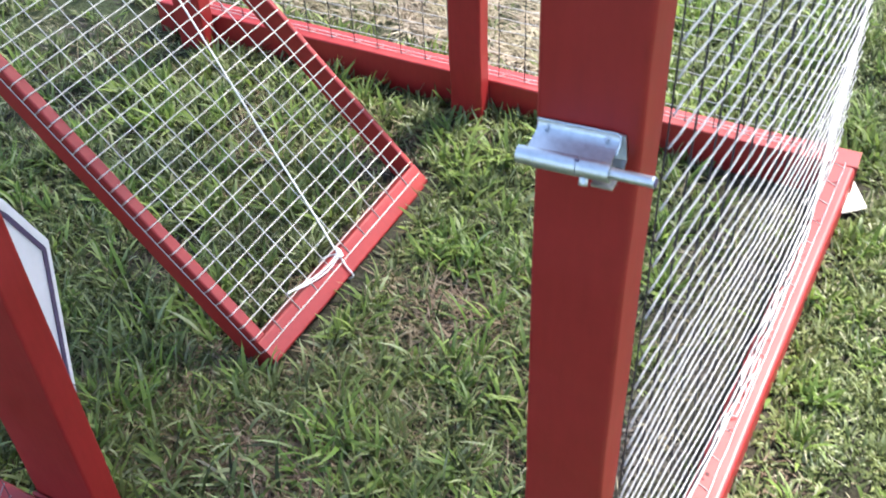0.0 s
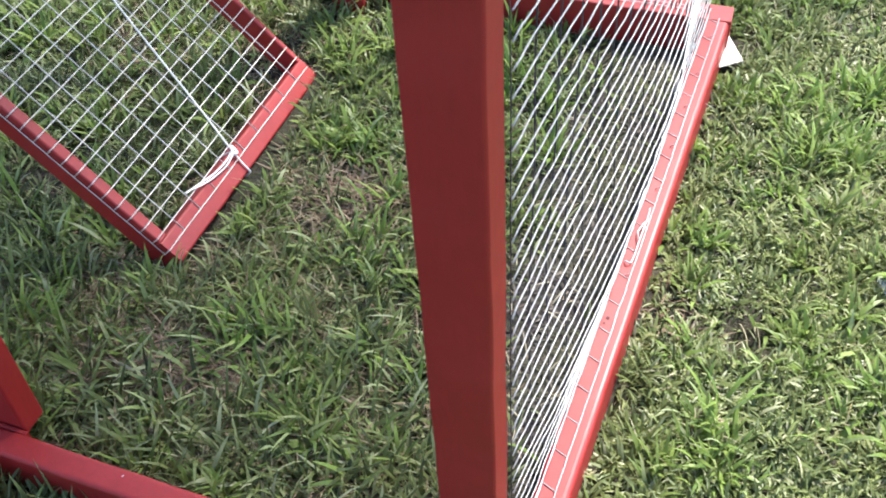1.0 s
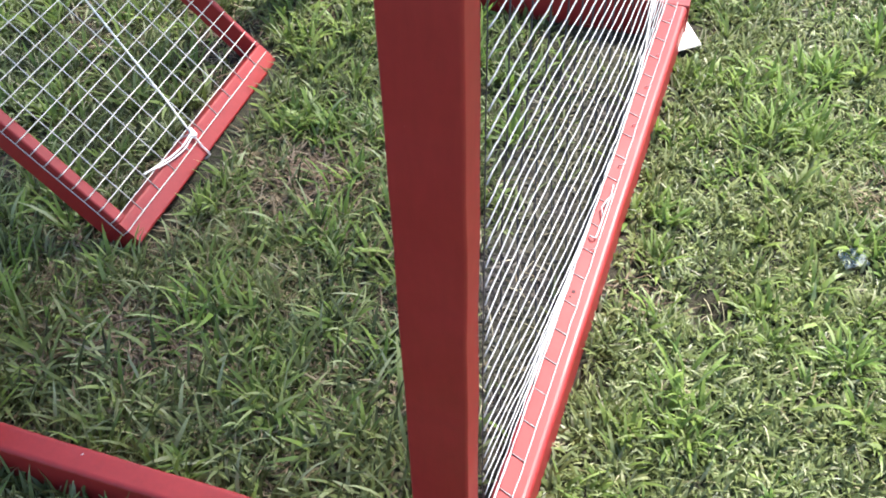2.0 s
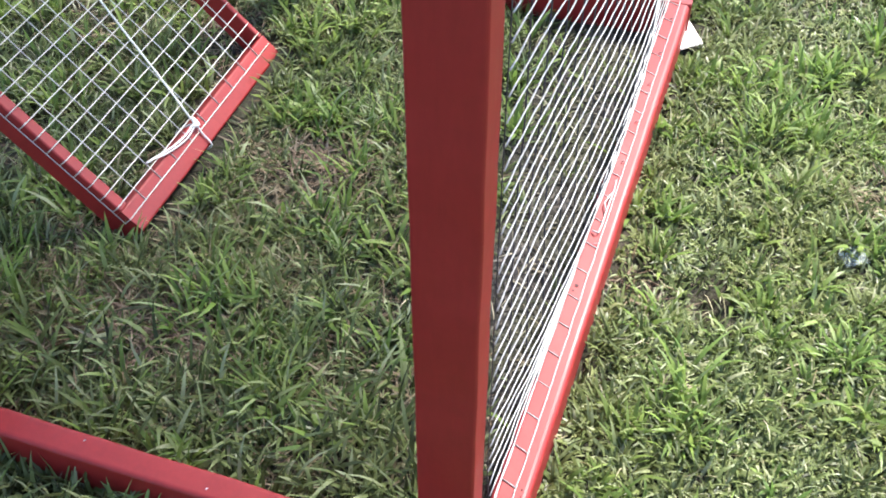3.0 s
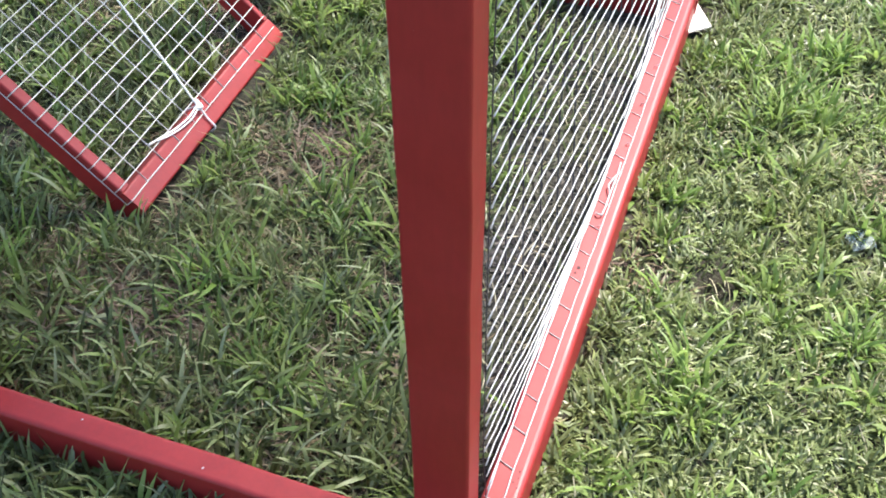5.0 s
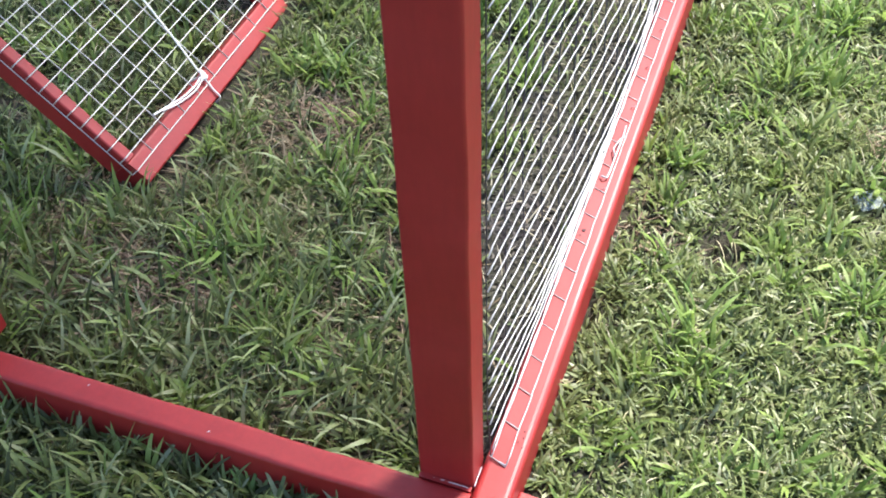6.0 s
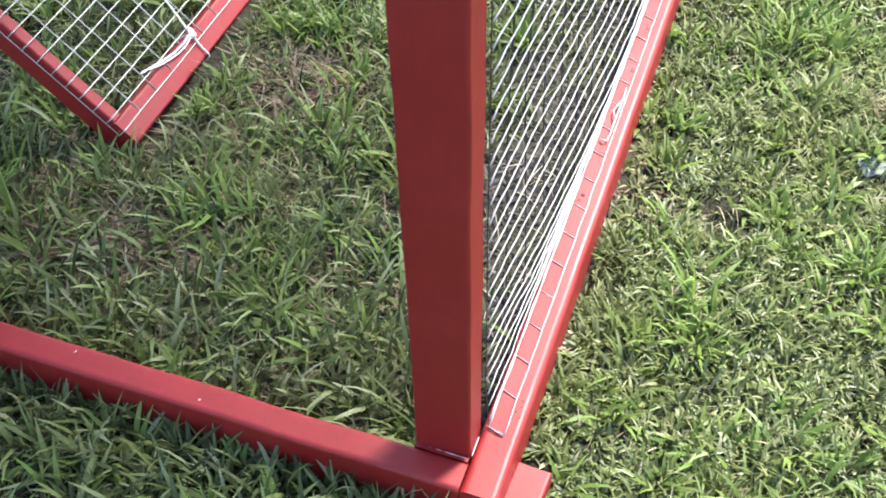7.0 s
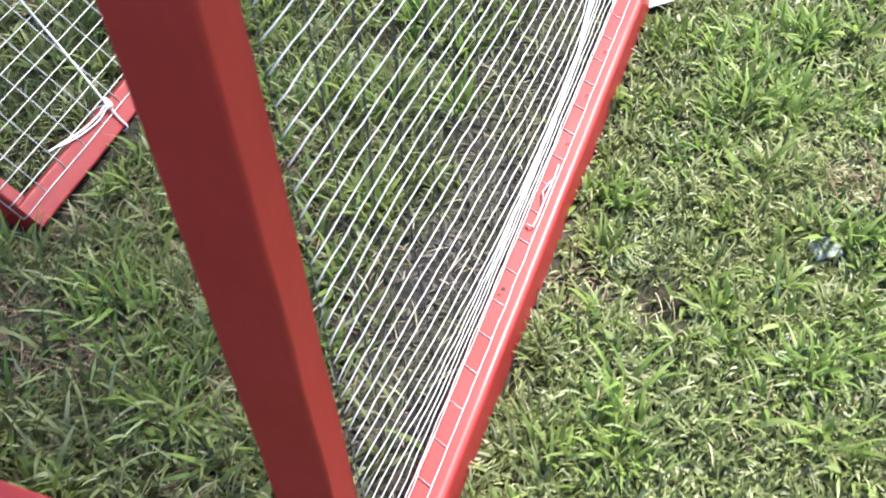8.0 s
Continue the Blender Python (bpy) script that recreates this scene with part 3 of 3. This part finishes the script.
def lawn(n, seed, clump, spread=0.011):
    """Tufts of a dozen blades that spread outward from one root, thicker in some places than in others."""
    rng = np.random.default_rng(seed)
    root = np.stack([rng.uniform(-1.9, 0.95, n), rng.uniform(-0.6, 2.0, n)], 1)
    root = root[rng.uniform(0, 1, n) < np.clip(clump + 0.9 * field(root, 13.0, seed) + 0.45 * field(root, 31.0, seed + 8), 0, 1)]
    edge = np.minimum(np.minimum(root[:, 0] + 1.9, 0.95 - root[:, 0]), np.minimum(root[:, 1] + 0.6, 2.0 - root[:, 1]))
    root = root[rng.uniform(0, 1, len(root)) < np.clip(edge / 0.22 + 0.5 * field(root, 4.0, 3.0), 0, 1)]
    for c, r, keep in BARE:
        d = np.hypot(root[:, 0] - c[0], root[:, 1] - c[1]) / r
        root = root[(d > 1) | (rng.uniform(0, 1, len(root)) < keep + (1 - keep) * np.clip(d, 0, 1) ** 2)]
    beside = (root[:, 0] > -0.20) & (root[:, 0] < 0) & (root[:, 1] > 0.02) & (root[:, 1] < 1.1)
    root = root[~beside | (rng.uniform(0, 1, len(root)) < 0.04 + 0.5 * np.clip(-root[:, 0] / 0.20, 0, 1) ** 4)]
    back = (root[:, 1] > 1.13) & (root[:, 1] < 1.75) & (root[:, 0] < -0.42) & (root[:, 0] > -1.45)
    root = root[~back | (rng.uniform(0, 1, len(root)) < 0.05)]
    each = 11
    tall = 1 + 0.6 * field(root, 6.0, seed + 3) + 0.55 * field(root, 19.0, seed + 5) + 0.25 * (root[:, 0] < -0.1)
    head = rng.uniform(0, 2 * np.pi, (len(root), each))
    away = np.abs(rng.normal(0, spread, head.shape))
    p = root[:, None, :] + np.stack([np.cos(head) * away, np.sin(head) * away], 2)
    p, head, tall = p.reshape(-1, 2), head.ravel(), np.repeat(tall, each)
    keep = clear(p)
    return p[keep], head[keep], np.clip(tall[keep], 0.55, 1.9)


def outer_lawn(n, seed):
    """Coarser tufts that carry the lawn on around the run, thinning out with distance."""
    rng = np.random.default_rng(seed)
    far, turn = 1.5 + 9.0 * rng.uniform(0, 1, n) ** 2.0, rng.uniform(0, 2 * np.pi, n)
    p = np.stack([-0.47 + far * np.cos(turn), 0.7 + far * np.sin(turn)], 1)
    p = p[(p[:, 0] < -1.9) | (p[:, 0] > 0.95) | (p[:, 1] < -0.6) | (p[:, 1] > 2.0)]
    p = np.repeat(p, 9, axis=0) + rng.normal(0, 0.03, (9 * len(p), 2))
    return p, 1.2 + 0.4 * field(p[::9], 1.5, 4.0).repeat(9)


BARE = [((-0.45, 0.54), 0.15, 0.25), ((-0.52, 0.18), 0.11, 0.5), ((0.19, 0.465), 0.070, 0.0), ((0.085, 0.465), 0.062, 0.05), ((0.40, 0.76), 0.05, 0.3), ((-0.62, 0.95), 0.07, 0.5), ((-1.55, 0.85), 0.36, 0.2)]
low, low_head, low_tall = lawn(24000, 5, 0.72)
# outside the run dark blades thin out away from the corner, for brighter sunlit lawn
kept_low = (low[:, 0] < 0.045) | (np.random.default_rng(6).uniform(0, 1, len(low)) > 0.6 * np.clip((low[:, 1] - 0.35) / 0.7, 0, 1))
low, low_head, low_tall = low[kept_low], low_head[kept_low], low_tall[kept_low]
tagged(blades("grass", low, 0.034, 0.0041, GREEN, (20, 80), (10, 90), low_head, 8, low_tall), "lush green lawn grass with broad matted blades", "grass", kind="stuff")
high, high_head, high_tall = lawn(8500, 15, 0.30)
tagged(blades("tall_grass", high, 0.048, 0.0060, BRIGHT, (40, 85), (20, 90), high_head, 18, high_tall), "longer glossy green grass blades in loose tufts", "grass", kind="stuff")
wide, wide_tall = outer_lawn(7500, 41)
tagged(blades("outer_grass", wide, 0.075, 0.0135, GREEN, (20, 80), (10, 90), None, 48, wide_tall), "mown green lawn around the run", "grass", kind="stuff")
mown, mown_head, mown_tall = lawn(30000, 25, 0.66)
# only the sunlit side gets the paler blades
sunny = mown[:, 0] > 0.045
tagged(blades("sunlit_grass", mown[sunny], 0.030, 0.0040, PALE, (10, 75), (10, 90), mown_head[sunny], 58, mown_tall[sunny]), "short green grass beside the run, coloured paler for the sunlight on it", "grass", kind="stuff")
rng = np.random.default_rng(31)
rank = np.concatenate([np.stack([rng.uniform(-1.2, 0.03, 1500), NEAR_FRONT - 0.006 - np.abs(rng.normal(0, 0.06, 1500))], 1), np.stack([rng.uniform(-1.2, -0.05, 1500), NEAR_BACK + 0.01 + np.abs(rng.normal(0.08, 0.12, 1500))], 1)])
rank = rank[clear(rank)]
tagged(blades("uncut_grass", rank, 0.075, 0.0056, GREEN, (40, 85), (20, 90), None, 28), "uncut longer grass along the timber rail", "grass", kind="stuff")
rng = np.random.default_rng(77)
dry = np.stack([rng.uniform(-1.9, 0.95, 7000), rng.uniform(-0.6, 2.0, 7000)], 1)
dry = dry[clear(dry)]
tagged(blades("dry_grass", dry, 0.046, 0.0019, DRY, (15, 70), (20, 120), None, 9), "scattered dry pale grass blades in the lawn", "grass", kind="stuff")
spot = np.concatenate([np.stack([rng.normal(c[0], r * 0.45, n), rng.normal(c[1], r * 0.45, n)], 1) for c, r, n in (((-0.45, 0.54), 0.18, 1250), ((-0.52, 0.18), 0.13, 600), ((0.09, 0.465), 0.06, 60), ((-0.37, 0.62), 0.1, 300), ((0.40, 0.76), 0.06, 120), ((-0.75, 0.12), 0.22, 3000), ((-0.60, 0.30), 0.25, 2400), ((-0.35, 0.15), 0.25, 2200), ((-0.8, -0.2), 0.25, 1200), ((-0.85, 0.75), 0.25, 1200), ((-0.30, 0.75), 0.08, 60))])
spot = spot[clear(spot)]
tagged(blades("withered_grass", spot, 0.05, 0.0026, WITHERED, (2, 40), (0, 40), None, 10), "flattened withered brown grass patches", "grass", kind="stuff")
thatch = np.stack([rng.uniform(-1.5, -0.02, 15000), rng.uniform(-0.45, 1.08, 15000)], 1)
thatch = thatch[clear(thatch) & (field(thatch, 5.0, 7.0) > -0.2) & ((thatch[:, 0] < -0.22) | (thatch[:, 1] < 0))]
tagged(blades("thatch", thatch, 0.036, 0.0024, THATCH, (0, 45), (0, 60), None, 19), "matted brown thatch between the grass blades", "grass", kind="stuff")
# strewn where shade lies: along the rail, under the hatch, at the far left
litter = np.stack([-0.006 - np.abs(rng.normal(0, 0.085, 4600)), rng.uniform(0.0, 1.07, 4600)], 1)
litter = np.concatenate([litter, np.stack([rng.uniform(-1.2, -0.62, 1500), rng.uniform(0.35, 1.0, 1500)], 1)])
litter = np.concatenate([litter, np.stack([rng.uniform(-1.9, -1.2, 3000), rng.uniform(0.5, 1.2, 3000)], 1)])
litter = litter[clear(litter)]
tagged(blades("shade_litter", litter, 0.026, 0.0042, SHADE_LITTER, (0, 30), (0, 30), None, 14), "dark dead litter put in for the shade beside the rail and under the hatch", "litter", kind="stuff")
strawy = np.stack([rng.uniform(-1.6, -0.40, 17000), 1.20 + np.abs(rng.normal(0.16, 0.18, 17000))], 1)
strawy = strawy[field(strawy, 9.0, 2.0) > -0.28 + 0.6 * np.clip(1 - np.minimum(strawy[:, 0] + 1.6, -0.36 - strawy[:, 0]) / 0.18, 0, 1)]
tagged(blades("straw", strawy, 0.07, 0.0032, STRAW, (0, 26), (0, 25), None, 12), "pale dry straw strewn behind the run", "straw", kind="stuff")


# ---------------------------------------------------------------- unseen trees, added to shade the lawn
def tree(x, y, height, radii, leaves, seed, leaf=1.0, lean=(0, 0)):
    """A slender trunk that may lean, limbs from its upper part and a loose crown of single leaves."""
    rng = np.random.default_rng(seed)
    head = Vector((lean[0], lean[1], 0))
    base = Vector((x, y, ground_height(x, y)))
    top = Vector((x, y, height))
    holder = tagged(empty("tree", base), "unseen leafy tree with a slender grey trunk, added to shade the lawn", "tree")
    n = 10
    trunk = bmesh.new()
    rings = []
    for i in range(n + 1):
        f = i / n
        c = Vector((0.10 * noise.noise((f * 2, seed, 0)), 0.10 * noise.noise((f * 2, seed, 5)), f * (top.z - base.z) - 0.05)) + head * f ** 1.3
        r = 0.11 * (1 - 0.75 * f) + 0.05 * max(0, 0.12 - f) * 5
        rings.append([trunk.verts.new(c + Vector((r * math.cos(t), r * math.sin(t), 0))) for t in (2 * math.pi * k / 10 for k in range(10))])
    for r0, r1 in zip(rings, rings[1:]):
        for k in range(10):
            trunk.faces.new((r0[k], r0[(k + 1) % 10], r1[(k + 1) % 10], r1[k])).smooth = True
    part("trunk", trunk, BARK, holder)
    for k in range(9):
        a = 2.4 * k
        z0 = (top.z - base.z) * (0.62 + 0.04 * k)
        fork = Vector((0, 0, z0)) + head * (z0 / (top.z - base.z)) ** 1.3
        tip = head + Vector((radii[0] * 0.75 * math.cos(a), radii[1] * 0.75 * math.sin(a), top.z - base.z + radii[2] * rng.uniform(-0.5, 0.5)))
        part("limb", tube([fork, fork.lerp(tip, 0.5) + Vector((0, 0, 0.12)), tip], 0.028, 7), BARK, holder)
    d = rng.normal(0, 1, (leaves, 3))
    d /= np.linalg.norm(d, axis=1)[:, None]
    c = d * (rng.uniform(0, 1, leaves) ** 0.5)[:, None] * np.array(radii) + np.array([head.x, head.y, top.z - base.z])
    c += 0.12 * np.stack([np.sin(c[:, 1] * 7), np.sin(c[:, 0] * 6), np.sin(c[:, 0] * 5 + c[:, 1] * 4)], 1)
    u = rng.normal(0, 1, (leaves, 3))
    u /= np.linalg.norm(u, axis=1)[:, None]
    w = np.cross(u, rng.normal(0, 1, (leaves, 3)))
    w /= np.linalg.norm(w, axis=1)[:, None]
    size = leaf * rng.uniform(0.035, 0.06, leaves)[:, None]
    v = np.stack([c - u * size, c + w * size * 0.45, c + u * size, c - w * size * 0.45], 1).reshape(-1, 3)
    me = bpy.data.meshes.new("crown")
    me.from_pydata(v.tolist(), [], [(4 * i, 4 * i + 1, 4 * i + 2, 4 * i + 3) for i in range(leaves)])
    me.materials.append(GREEN)
    crown = new("crown", me)
    crown.parent = holder
    return holder


# both added out of view, set so their crowns darken the left side
tree(0.95, 2.90, 3.6, (1.25, 1.10, 0.60), 7200, 4, 1.3, (-1.08, -1.28))
tree(-0.27, 4.28, 5.2, (0.62, 0.60, 0.45), 4200, 9)
